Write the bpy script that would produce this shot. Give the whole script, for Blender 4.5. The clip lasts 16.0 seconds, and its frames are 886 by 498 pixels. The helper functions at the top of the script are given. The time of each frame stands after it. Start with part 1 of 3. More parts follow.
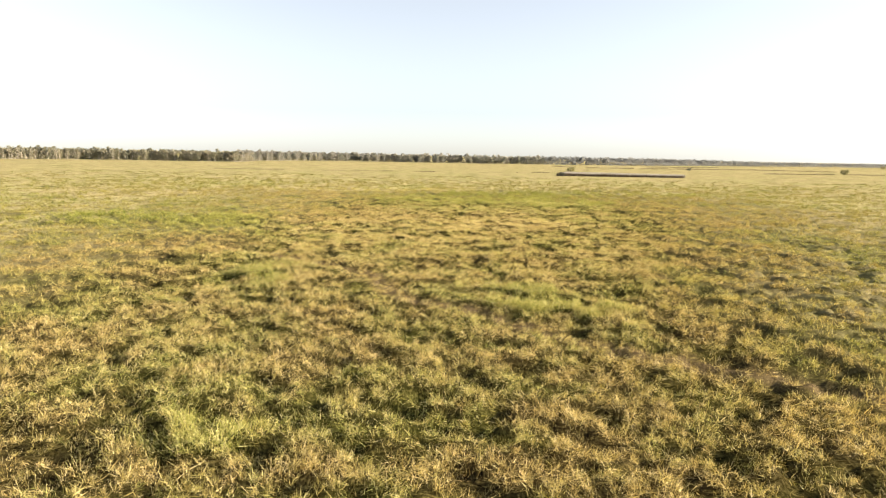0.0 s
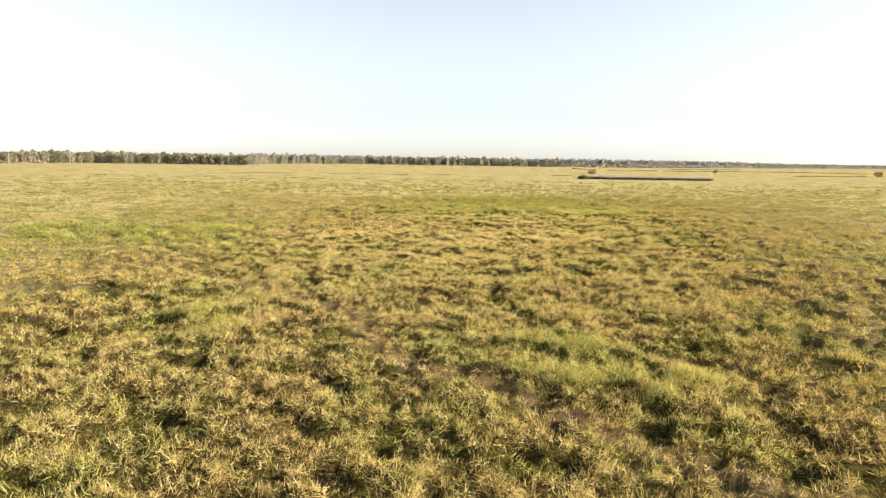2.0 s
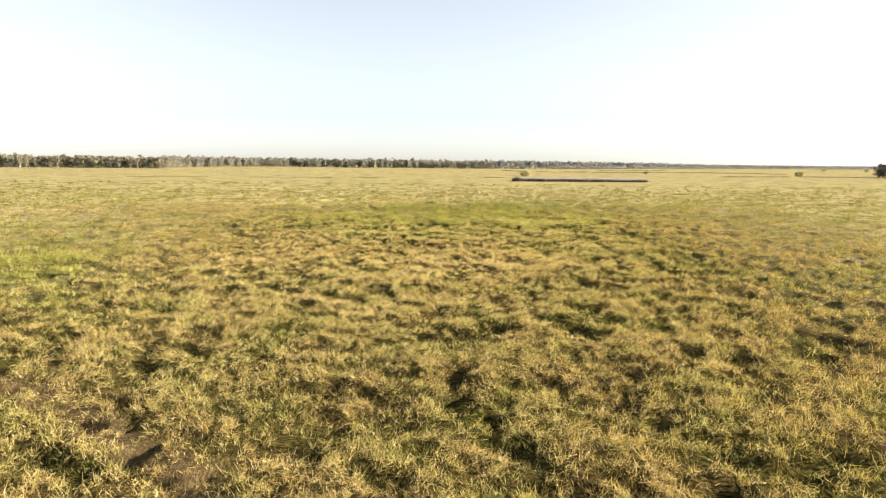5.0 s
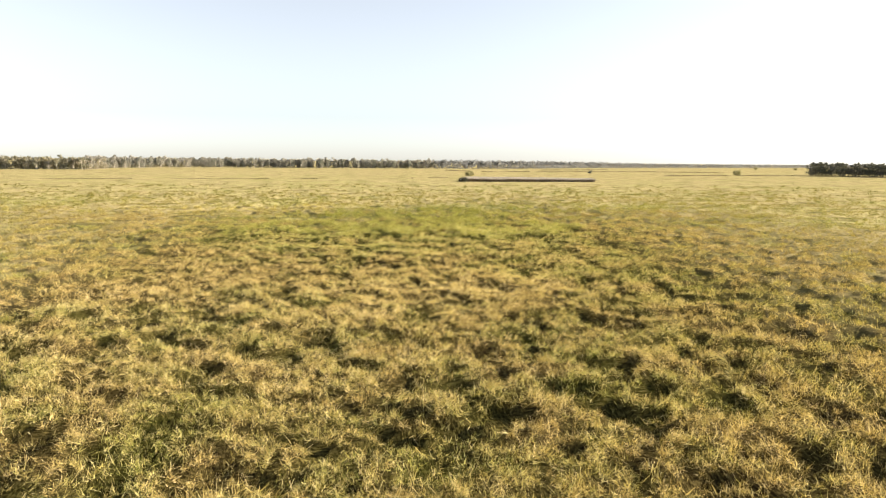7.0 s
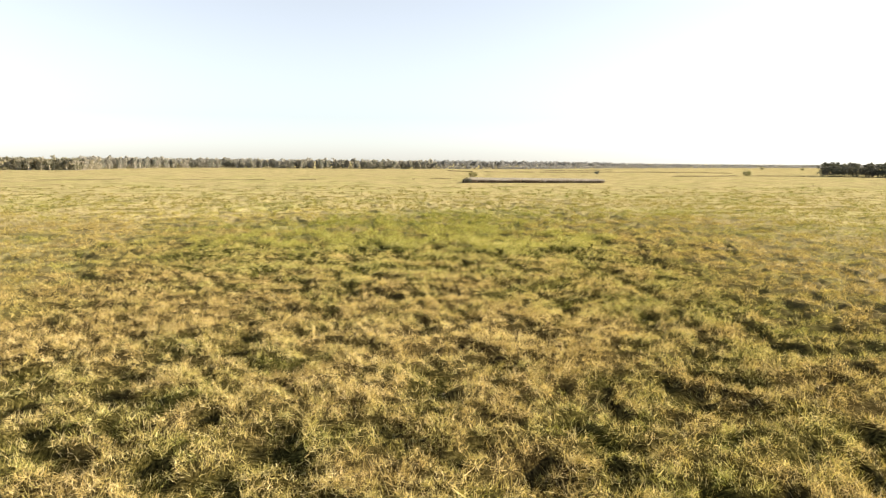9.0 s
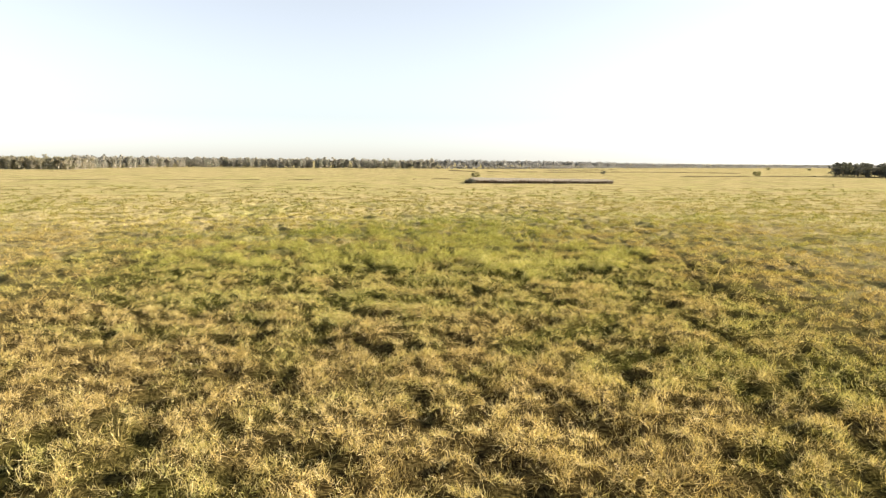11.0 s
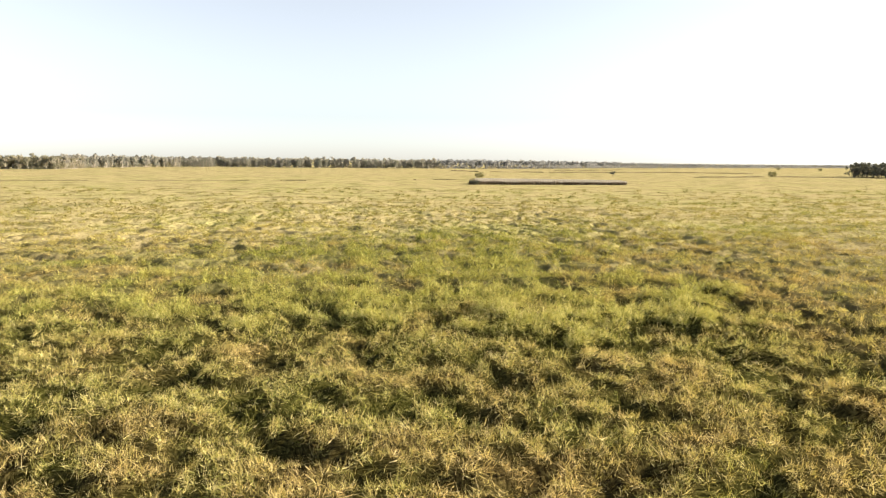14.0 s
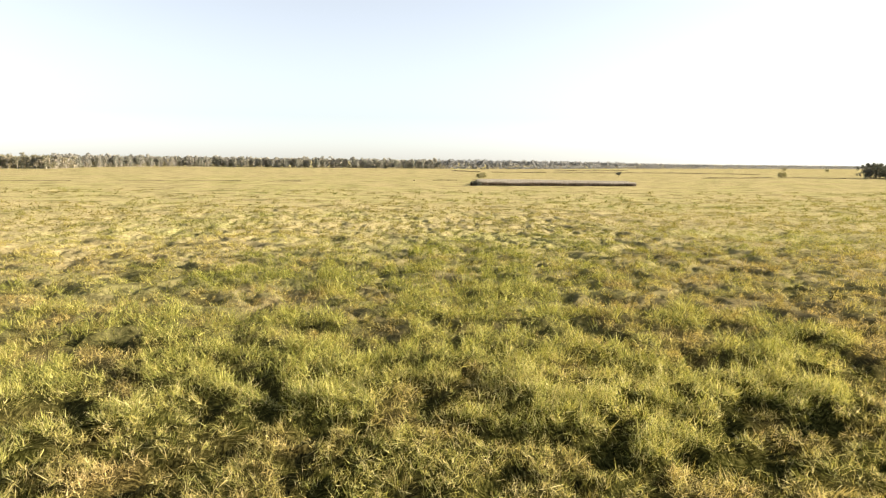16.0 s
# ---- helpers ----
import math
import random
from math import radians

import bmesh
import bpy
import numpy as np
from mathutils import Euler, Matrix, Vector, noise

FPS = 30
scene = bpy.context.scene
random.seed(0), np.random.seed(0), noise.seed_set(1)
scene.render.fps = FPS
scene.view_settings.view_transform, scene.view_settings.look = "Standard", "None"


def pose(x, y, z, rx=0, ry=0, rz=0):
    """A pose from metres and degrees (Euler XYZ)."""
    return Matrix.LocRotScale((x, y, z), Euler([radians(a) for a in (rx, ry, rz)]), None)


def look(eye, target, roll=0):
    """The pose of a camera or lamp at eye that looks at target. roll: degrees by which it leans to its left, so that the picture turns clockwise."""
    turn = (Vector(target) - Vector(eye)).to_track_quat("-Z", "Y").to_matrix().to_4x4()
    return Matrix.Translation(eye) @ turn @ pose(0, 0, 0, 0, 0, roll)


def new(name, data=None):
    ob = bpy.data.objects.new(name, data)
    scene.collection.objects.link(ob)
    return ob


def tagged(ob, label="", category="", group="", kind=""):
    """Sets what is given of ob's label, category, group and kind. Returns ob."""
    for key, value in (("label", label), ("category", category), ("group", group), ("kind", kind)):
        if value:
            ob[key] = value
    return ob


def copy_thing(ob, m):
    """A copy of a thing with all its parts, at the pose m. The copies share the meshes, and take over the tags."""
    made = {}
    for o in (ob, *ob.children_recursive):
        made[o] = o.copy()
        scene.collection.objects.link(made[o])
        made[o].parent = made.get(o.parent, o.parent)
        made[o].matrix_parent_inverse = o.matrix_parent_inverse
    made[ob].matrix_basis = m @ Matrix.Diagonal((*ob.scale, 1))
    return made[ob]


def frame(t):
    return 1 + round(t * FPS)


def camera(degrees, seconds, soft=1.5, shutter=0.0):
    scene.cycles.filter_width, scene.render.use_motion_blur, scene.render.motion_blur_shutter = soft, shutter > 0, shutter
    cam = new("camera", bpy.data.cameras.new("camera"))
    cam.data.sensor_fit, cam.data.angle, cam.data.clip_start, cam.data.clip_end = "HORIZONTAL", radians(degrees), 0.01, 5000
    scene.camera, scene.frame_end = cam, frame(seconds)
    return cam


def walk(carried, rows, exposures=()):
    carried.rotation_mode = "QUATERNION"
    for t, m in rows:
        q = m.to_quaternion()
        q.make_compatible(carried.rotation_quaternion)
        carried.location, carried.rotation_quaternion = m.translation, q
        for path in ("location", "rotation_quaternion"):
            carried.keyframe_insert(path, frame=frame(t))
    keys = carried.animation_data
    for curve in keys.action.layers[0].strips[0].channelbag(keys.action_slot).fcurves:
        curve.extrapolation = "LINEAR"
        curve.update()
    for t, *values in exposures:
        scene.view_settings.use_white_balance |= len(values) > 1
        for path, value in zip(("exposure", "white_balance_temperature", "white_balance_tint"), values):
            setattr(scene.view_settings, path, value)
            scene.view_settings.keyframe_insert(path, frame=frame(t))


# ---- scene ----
cam = camera(66.7, 16.0, 1.2)
METRES, EYE, TILT, LEAN, TURN = 146.07, 13.5, 0.0, 0.0, 0.0
ROWS = [
    (0.0, 0.0, 0.0, 0.0, 0.15, -8.03, -1.05),
    (0.5, 0.0023, 0.0332, -0.0002, 0.96, -7.98, -1.02),
    (1.0, 0.0039, 0.0639, -0.0003, 1.45, -7.95, -0.98),
    (1.5, 0.005, 0.0973, -0.0008, 1.61, -7.88, -0.92),
    (2.0, 0.0056, 0.1279, -0.0011, 1.63, -7.82, -0.87),
    (2.5, 0.0056, 0.1613, -0.0012, 1.63, -7.79, -0.83),
    (3.0, 0.005, 0.1923, -0.0016, 1.63, -7.75, -0.84),
    (3.5, 0.0043, 0.2258, -0.002, 1.65, -7.71, -0.82),
    (4.0, 0.0037, 0.2566, -0.0023, 1.19, -7.67, -0.76),
    (4.5, 0.0031, 0.2898, -0.0025, -1.57, -7.61, -0.7),
    (7.0, 0.0029, 0.4481, -0.0033, -9.46, -7.54, -0.53),
    (7.5, 0.0051, 0.4805, -0.0031, -9.42, -7.55, -0.53),
    (8.0, 0.0078, 0.5101, -0.0031, -9.39, -7.54, -0.53),
    (8.5, 0.0111, 0.5422, -0.0033, -9.39, -7.54, -0.51),
    (9.0, 0.0148, 0.5718, -0.0037, -9.37, -7.51, -0.48),
    (11.5, 0.038, 0.7256, -0.0044, -9.22, -7.55, -0.58),
    (12.0, 0.043, 0.7545, -0.0045, -9.16, -7.55, -0.58),
    (12.5, 0.048, 0.7859, -0.0046, -9.14, -7.57, -0.6),
    (13.0, 0.0528, 0.8146, -0.0048, -9.12, -7.58, -0.59),
    (13.5, 0.0582, 0.8455, -0.0052, -9.08, -7.55, -0.59),
    (14.0, 0.0633, 0.8741, -0.0053, -9.06, -7.57, -0.6),
    (14.5, 0.0689, 0.9052, -0.0058, -9.06, -7.55, -0.63),
    (15.0, 0.0742, 0.9341, -0.006, -9.08, -7.57, -0.63),
    (15.5, 0.0799, 0.9649, -0.0061, -9.05, -7.57, -0.66),
    (16.0, 0.0848, 0.9934, -0.0064, -8.97, -7.56, -0.69),
]
walk(cam, [(t, pose(0, 0, EYE, TILT, LEAN, TURN) @ pose(METRES * x, METRES * y, METRES * z, 90 + pitch, roll, yaw)) for t, x, y, z, yaw, pitch, roll in ROWS])

# ---- light ----
SUN_AZ, SUN_EL = 92.0, 16.5      # degrees: clockwise from +y, above the horizon
scene.view_settings.exposure = 2.31
world = bpy.data.worlds.new("evening_sky")
scene.world = world
world.use_nodes = True
wn = world.node_tree
wn.nodes.clear()
sky = wn.nodes.new("ShaderNodeTexSky")
sky.sky_type = "NISHITA"
sky.sun_disc = False
sky.sun_elevation = radians(SUN_EL)
sky.sun_rotation = radians(SUN_AZ)
sky.altitude = 0
sky.air_density = 1.0
sky.dust_density = 0.29
sky.ozone_density = 3.8
bg = wn.nodes.new("ShaderNodeBackground")
bg.inputs["Strength"].default_value = 0.050
wo = wn.nodes.new("ShaderNodeOutputWorld")
haze = wn.nodes.new("ShaderNodeHueSaturation")      # thin evening haze washes the colours out
haze.inputs["Saturation"].default_value = 0.33
haze.inputs["Value"].default_value = 1.0
wn.links.new(sky.outputs[0], haze.inputs["Color"])
wn.links.new(haze.outputs[0], bg.inputs[0])
wn.links.new(bg.outputs[0], wo.inputs[0])

sun_data = bpy.data.lights.new("sun", "SUN")
sun_data.energy = 5.0
sun_data.angle = radians(0.6)
sun_data.color = (1.0, 0.845, 0.65)
sun = new("sun", sun_data)
az, el = radians(SUN_AZ), radians(SUN_EL)
to_sun = Vector((math.sin(az) * math.cos(el), math.cos(az) * math.cos(el), math.sin(el)))
sun.matrix_world = look(to_sun * 50, (0, 0, 0))


# ---- materials ----
def material(name, rough=0.8, spec=0.2):
    m = bpy.data.materials.new(name)
    m.use_nodes = True
    nt = m.node_tree
    nt.nodes.clear()
    out = nt.nodes.new("ShaderNodeOutputMaterial")
    bsdf = nt.nodes.new("ShaderNodeBsdfPrincipled")
    bsdf.inputs["Roughness"].default_value = rough
    bsdf.inputs["Specular IOR Level"].default_value = spec
    nt.links.new(bsdf.outputs[0], out.inputs[0])
    return m, nt, bsdf, out


def mix(nt, fac, a, b, mode="MIX"):
    n = nt.nodes.new("ShaderNodeMix")
    n.data_type, n.blend_type = "RGBA", mode
    for sock, val in ((n.inputs[0], fac), (n.inputs[6], a), (n.inputs[7], b)):
        if isinstance(val, bpy.types.NodeSocket):
            nt.links.new(val, sock)
        elif isinstance(val, (int, float)):
            sock.default_value = val
        else:
            sock.default_value = (*val, 1)
    return n.outputs[2]


def ramp(nt, fac, stops):
    n = nt.nodes.new("ShaderNodeValToRGB")
    while len(n.color_ramp.elements) < len(stops):
        n.color_ramp.elements.new(0.5)
    for e, (p, c) in zip(n.color_ramp.elements, stops):
        e.position, e.color = p, (*c, 1)
    nt.links.new(fac, n.inputs[0])
    return n.outputs[0]


def noise_tex(nt, scale, detail=3, rough=0.55, stretch=None):
    geo = nt.nodes.new("ShaderNodeNewGeometry")
    src = geo.outputs["Position"]
    if stretch:
        mp = nt.nodes.new("ShaderNodeMapping")
        mp.inputs["Scale"].default_value = stretch
        nt.links.new(src, mp.inputs[0])
        src = mp.outputs[0]
    n = nt.nodes.new("ShaderNodeTexNoise")
    n.inputs["Scale"].default_value = scale
    n.inputs["Detail"].default_value = detail
    n.inputs["Roughness"].default_value = rough
    nt.links.new(src, n.inputs["Vector"])
    return n.outputs[0]


def attribute(nt, name):
    n = nt.nodes.new("ShaderNodeAttribute")
    n.attribute_name = name
    return n.outputs["Fac"]


def island(nt):
    return nt.nodes.new("ShaderNodeNewGeometry").outputs["Random Per Island"]


def maths(nt, op, a, b):
    n = nt.nodes.new("ShaderNodeMath")
    n.operation = op
    for sock, val in zip(n.inputs, (a, b)):
        if isinstance(val, bpy.types.NodeSocket):
            nt.links.new(val, sock)
        else:
            sock.default_value = val
    return n.outputs[0]


def leafy(name, colour_of, through_light=0.4, rough=0.5, spec=0.35, through_tint=(1.0, 0.95, 0.55)):
    """A thin leaf: a rough surface that also lets light through."""
    m, nt, bsdf, out = material(name, rough, spec)
    col = colour_of(nt)
    nt.links.new(col, bsdf.inputs["Base Color"])
    tr = nt.nodes.new("ShaderNodeBsdfTranslucent")
    nt.links.new(mix(nt, 1.0, col, through_tint, "MULTIPLY"), tr.inputs[0])
    ms = nt.nodes.new("ShaderNodeMixShader")
    ms.inputs[0].default_value = through_light
    nt.links.new(bsdf.outputs[0], ms.inputs[1])
    nt.links.new(tr.outputs[0], ms.inputs[2])
    nt.links.new(ms.outputs[0], out.inputs[0])
    return m


def grass_colour(nt):
    # a wide blade stands for several thin ones: less spread, middle tone darkened for their shade
    middle = maths(nt, "ADD", 0.10, maths(nt, "MULTIPLY", attribute(nt, "variety"), 0.40))
    middle = maths(nt, "ADD", middle, maths(nt, "MULTIPLY", attribute(nt, "bleached"), 0.22))
    tone = maths(nt, "ADD", middle, maths(nt, "MULTIPLY", maths(nt, "SUBTRACT", island(nt), 0.5), attribute(nt, "variety")))
    lush = ramp(nt, tone, [(0.0, (0.038, 0.048, 0.010)), (0.4, (0.225, 0.238, 0.050)), (0.75, (0.475, 0.465, 0.138)), (1.0, (0.68, 0.63, 0.31))])
    straw = ramp(nt, tone, [(0.0, (0.095, 0.060, 0.024)), (0.35, (0.325, 0.245, 0.085)), (0.7, (0.540, 0.425, 0.175)), (1.0, (0.72, 0.60, 0.33))])
    return mix(nt, attribute(nt, "dry"), lush, straw)


M_GRASS = leafy("grass_blades", grass_colour, 0.36, 0.6, 0.12)


def turf_material():
    """Matted grass: fibres lying this way and that, thatch darkened as shade between them, worn litter on the trail."""
    m, nt, bsdf, out = material("turf", 1.0, 0.0)
    fine = noise_tex(nt, 8.0, 6, 0.75)
    lay = noise_tex(nt, 0.9, 2, 0.5)
    one = noise_tex(nt, 9.0, 4, 0.7, (1.0, 0.22, 0.6))
    two = noise_tex(nt, 9.0, 4, 0.7, (0.22, 1.0, 0.6))
    fibre = mix(nt, ramp(nt, lay, [(0.42, (0, 0, 0)), (0.58, (1, 1, 1))]), one, two)
    tuft = noise_tex(nt, 1.6, 5, 0.68)
    broad = noise_tex(nt, 0.05, 4, 0.6, (1, 2.2, 1))
    dry = maths(nt, "ADD", attribute(nt, "dry"), maths(nt, "MULTIPLY", maths(nt, "SUBTRACT", broad, 0.5), 0.4))
    # near thatch kept almost black to paint the shade between the blades
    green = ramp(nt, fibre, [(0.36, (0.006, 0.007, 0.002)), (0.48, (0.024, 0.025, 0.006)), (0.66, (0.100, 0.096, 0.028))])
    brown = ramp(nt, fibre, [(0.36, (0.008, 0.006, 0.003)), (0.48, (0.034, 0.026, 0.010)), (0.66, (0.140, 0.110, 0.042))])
    # far turf paled and desaturated, with distance haze put into its colour
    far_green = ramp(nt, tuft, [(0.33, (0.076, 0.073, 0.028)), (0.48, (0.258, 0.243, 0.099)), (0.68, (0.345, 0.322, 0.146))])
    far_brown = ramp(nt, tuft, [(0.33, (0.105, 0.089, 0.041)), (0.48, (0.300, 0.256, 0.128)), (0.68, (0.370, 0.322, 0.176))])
    # dark streaks painted for the shadows of the far hummocks
    hummock_shade = ramp(nt, noise_tex(nt, 0.13, 6, 0.68, (0.6, 1.0, 1)), [(0.51, (0.0, 0.0, 0.0)), (0.62, (0.75, 0.75, 0.75))])
    col = mix(nt, attribute(nt, "canopy"), mix(nt, dry, green, brown), mix(nt, hummock_shade, mix(nt, dry, far_green, far_brown), (0.085, 0.078, 0.028)))
    litter = ramp(nt, fine, [(0.36, (0.05, 0.036, 0.02)), (0.5, (0.13, 0.095, 0.052)), (0.63, (0.30, 0.225, 0.125))])
    col = mix(nt, maths(nt, "MULTIPLY", attribute(nt, "worn"), 0.5), col, litter)
    nt.links.new(col, bsdf.inputs["Base Color"])
    bump = nt.nodes.new("ShaderNodeBump")
    bump.inputs["Strength"].default_value = 0.9
    bump.inputs["Distance"].default_value = 0.12
    swell = noise_tex(nt, 0.33, 6, 0.66)
    lift = maths(nt, "MULTIPLY", maths(nt, "ADD", maths(nt, "MULTIPLY", swell, 5.0), maths(nt, "MULTIPLY", tuft, 2.0)), attribute(nt, "canopy"))
    nt.links.new(maths(nt, "ADD", maths(nt, "ADD", fine, fibre), lift), bump.inputs["Height"])
    nt.links.new(bump.outputs[0], bsdf.inputs["Normal"])
    return m


M_TURF = turf_material()


def bark_material(name, dark, pale):
    m, nt, bsdf, out = material(name, 0.9, 0.1)
    n = noise_tex(nt, 1.2, 5, 0.65, (3, 3, 0.6))
    nt.links.new(ramp(nt, n, [(0.3, dark), (0.65, pale)]), bsdf.inputs["Base Color"])
    return m


M_PALE_BARK = bark_material("paperbark", (0.26, 0.225, 0.18), (0.48, 0.435, 0.375))
M_DARK_BARK = bark_material("dark_bark", (0.039, 0.031, 0.023), (0.123, 0.1, 0.077))


def leaf_colour(a, b, c):
    def colour(nt):
        col = ramp(nt, island(nt), [(0.0, a), (0.5, b), (1.0, c)])
        info = nt.nodes.new("ShaderNodeObjectInfo")
        tone = ramp(nt, info.outputs["Random"], [(0.0, (0.75, 0.78, 0.72)), (1.0, (1.15, 1.1, 1.1))])
        return mix(nt, 1.0, col, tone, "MULTIPLY")
    return colour


# grey-green paperbark leaves, paled a little further to paint in haze
M_PALE_LEAF = leafy("grey_green_leaves", leaf_colour((0.225, 0.220, 0.178), (0.290, 0.282, 0.230), (0.355, 0.340, 0.282)), 0.62, 0.6, 0.25, (1, 0.95, 0.7))
# mid and far leaves: distance haze painted as paler, greyer leaf colour
M_MID_LEAF = leafy("hazed_mid_leaves", leaf_colour((0.215, 0.222, 0.205), (0.265, 0.272, 0.250), (0.315, 0.318, 0.292)), 0.62, 0.6, 0.2, (1, 0.98, 0.85))
M_FAR_LEAF = leafy("hazed_far_leaves", leaf_colour((0.192, 0.204, 0.216), (0.212, 0.224, 0.236), (0.232, 0.242, 0.252)), 0.75, 0.6, 0.2, (1, 1, 0.95))
M_DARK_LEAF = leafy("dark_green_leaves", leaf_colour((0.060, 0.066, 0.064), (0.082, 0.088, 0.084), (0.105, 0.112, 0.104)), 0.3, 0.8, 0.1)
M_BUSH_LEAF = leafy("olive_leaves", leaf_colour((0.10, 0.105, 0.045), (0.17, 0.17, 0.08), (0.26, 0.245, 0.13)), 0.4)
M_REED = leafy("reed_stalks", lambda nt: ramp(nt, island(nt), [(0.0, (0.035, 0.023, 0.014)), (0.6, (0.069, 0.046, 0.025)), (1.0, (0.123, 0.089, 0.046))]), 0.15)
M_PLUME = leafy("reed_plumes", lambda nt: ramp(nt, island(nt), [(0.0, (0.22, 0.205, 0.175)), (0.6, (0.295, 0.278, 0.245)), (1.0, (0.37, 0.35, 0.315))]), 0.4, 0.8, 0.1, (1, 0.97, 0.88))
M_RUSH = leafy("rush_blades", lambda nt: ramp(nt, island(nt), [(0.0, (0.075, 0.062, 0.030)), (0.6, (0.13, 0.108, 0.052)), (1.0, (0.22, 0.18, 0.09))]), 0.25)


# ---- plan ----
rng = np.random.default_rng(11)
LATTICE = rng.random((512, 512))


def vnoise(x, y, scale, off=0):
    """Smooth value noise from 0 to 1 with bumps about scale metres apart."""
    u, v = x / scale + off * 17.3 + 1000, y / scale + off * 9.7 + 1000
    i, j = np.floor(u).astype(int), np.floor(v).astype(int)
    a, b = u - i, v - j
    a, b = a * a * (3 - 2 * a), b * b * (3 - 2 * b)
    g = lambda p, q: LATTICE[p % 512, q % 512]
    return (g(i, j) * (1 - a) + g(i + 1, j) * a) * (1 - b) + (g(i, j + 1) * (1 - a) + g(i + 1, j + 1) * a) * b


def fbm(x, y, scale, off=0, octaves=3):
    s, amp, tot = 0, 1, 0
    for k in range(octaves):
        s, tot = s + amp * vnoise(x, y, scale / 2 ** k, off + k * 3), tot + amp
        amp *= 0.55
    return s / tot


# lush stands of grass and dry, trodden spots: x, y, half-lengths, weight
LUSH = [(6.5, 63.5, 6, 4, 1.2), (11.5, 57.5, 4.5, 3.2, 0.85), (16, 52, 3, 2, 0.35), (-12.1, 30.8, 2.8, 2.0, 2.2), (-20.5, 71, 5, 4, 0.8), (-55, 126, 22, 11, 0.8),
        (8, 205, 34, 22, 0.6), (25, 184, 14, 10, 0.9), (-4, 183, 14, 10, 0.5), (40, 186, 14, 10, 0.5), (28, 178, 16, 9, 0.3), (13, 100, 5, 3, 0.25), (60, 230, 60, 25, 0.35), (14, 164, 26, 12, 0.15)]
DRY = [(9, 130, 9, 5, 0.8), (1, 107, 9, 5, 0.5), (18.5, 133, 6, 4, 0.9), (6, 123, 7, 4, 0.5), (8.5, 147, 5, 3, 0.4), (-8, 248, 16, 7, 1.0), (-28, 238, 26, 7, 0.9),
       (-19, 124, 20, 12, 0.5), (-117, 204, 70, 24, 0.1), (16, 133, 14, 6, 0.4), (-18, 116, 9, 6, 0.4), (29, 178, 4, 4, 0.5)]
TRAIL = [(-31, 95), (-16, 82), (-7.7, 74), (-6.3, 69), (-4.6, 64.3), (-2.4, 61.3), (2.7, 58.2), (5.2, 54.8), (9.2, 49.3), (14, 45), (19.2, 42), (26, 38), (40, 31)]


def spots(x, y, table):
    s = np.zeros(np.shape(x))
    for cx, cy, rx, ry, w in table:
        d = ((x - cx) / rx) ** 2 + ((y - cy) / ry) ** 2
        s += w * np.exp(-d ** 1.5 * 0.8)
    return s


def trodden(x, y):
    best = np.full(np.shape(x), 1e9)
    for (ax, ay), (bx, by) in zip(TRAIL[:-1], TRAIL[1:]):
        dx, dy = bx - ax, by - ay
        k = np.clip(((x - ax) * dx + (y - ay) * dy) / (dx * dx + dy * dy), 0, 1)
        best = np.minimum(best, np.hypot(x - ax - k * dx, y - ay - k * dy))
    wob = 0.6 + 0.9 * vnoise(x, y, 2.5, 41)
    return np.exp(-(best / wob) ** 2)


def lushness(x, y):
    return np.clip(spots(x, y, LUSH) * (0.25 + 1.3 * step(0.3, 0.7, fbm(x, y, 3.4, 21, 2))), 0, 1)


def dryness(x, y):
    base = 0.60 + 1.3 * (fbm(x, y, 26, 5, 3) - 0.5) + 1.35 * (fbm(x, y, 3.2, 12, 2) - 0.5) + 0.35 * (mound(x, y) - 0.5)
    return np.clip(base + 0.42 * spots(x, y, DRY) - 0.85 * lushness(x, y) + 0.55 * trodden(x, y) + 0.3 * step(420, 900, y), 0, 1)


def step(lo, hi, v):
    t = np.clip((v - lo) / (hi - lo), 0, 1)
    return t * t * (3 - 2 * t)


def mound(x, y):
    """Tussock relief from 0 to 1: distinct clumps with open hollows between them."""
    u, v = 0.82 * x - 0.57 * y, 0.57 * x + 0.82 * y
    small = step(0.29, 0.56, 0.55 * vnoise(u, v, 1.6, 2) + 0.45 * vnoise(x, y, 0.75, 8))
    large = step(0.27, 0.54, 0.7 * vnoise(v, u, 4.6, 15) + 0.3 * vnoise(x, y, 2.2, 18))
    return 0.72 * small + 0.28 * large


def soil(x, y):
    """Height of the matted turf: tussocks near the flight, wider swells beyond it."""
    out = np.maximum(np.maximum(np.abs(x - 13) - 47, np.abs(y - 119) - 101), 0)
    wide = 0.6 * vnoise(0.9 * x - 0.3 * y, y, 9.0, 33) + 0.4 * vnoise(x, y, 4.5, 36)
    h = -0.52 + 0.70 * mound(x, y) * (1 - 0.95 * step(30, 150, out)) * (0.15 + 0.85 * step(0, 17, y)) + (0.26 + 0.2 * step(40, 150, out)) * (1 - step(120, 260, out)) * step(0.32, 0.72, wide) * (0.2 + 0.8 * step(-20, 17, y))
    h = h + 0.40 * lushness(x, y) * (0.4 + 0.6 * mound(x, y)) - 0.06 * trodden(x, y)
    return h + 0.5 * (vnoise(x, y, 90, 30) - 0.5) - 0.15


def nearness(x, y):
    """How far off the flight line ever leaves a spot of the pasture, by the plan."""
    u = x - 0.5 - 0.16 * np.clip(y - 95.0, 0, 80)
    bend = step(66, 98, y)
    aside = np.where(u > 0, u / (0.66 + 0.25 * bend), -u / (0.95 - 0.08 * bend))
    return np.maximum(np.maximum(26.0, aside), y - 147.0)


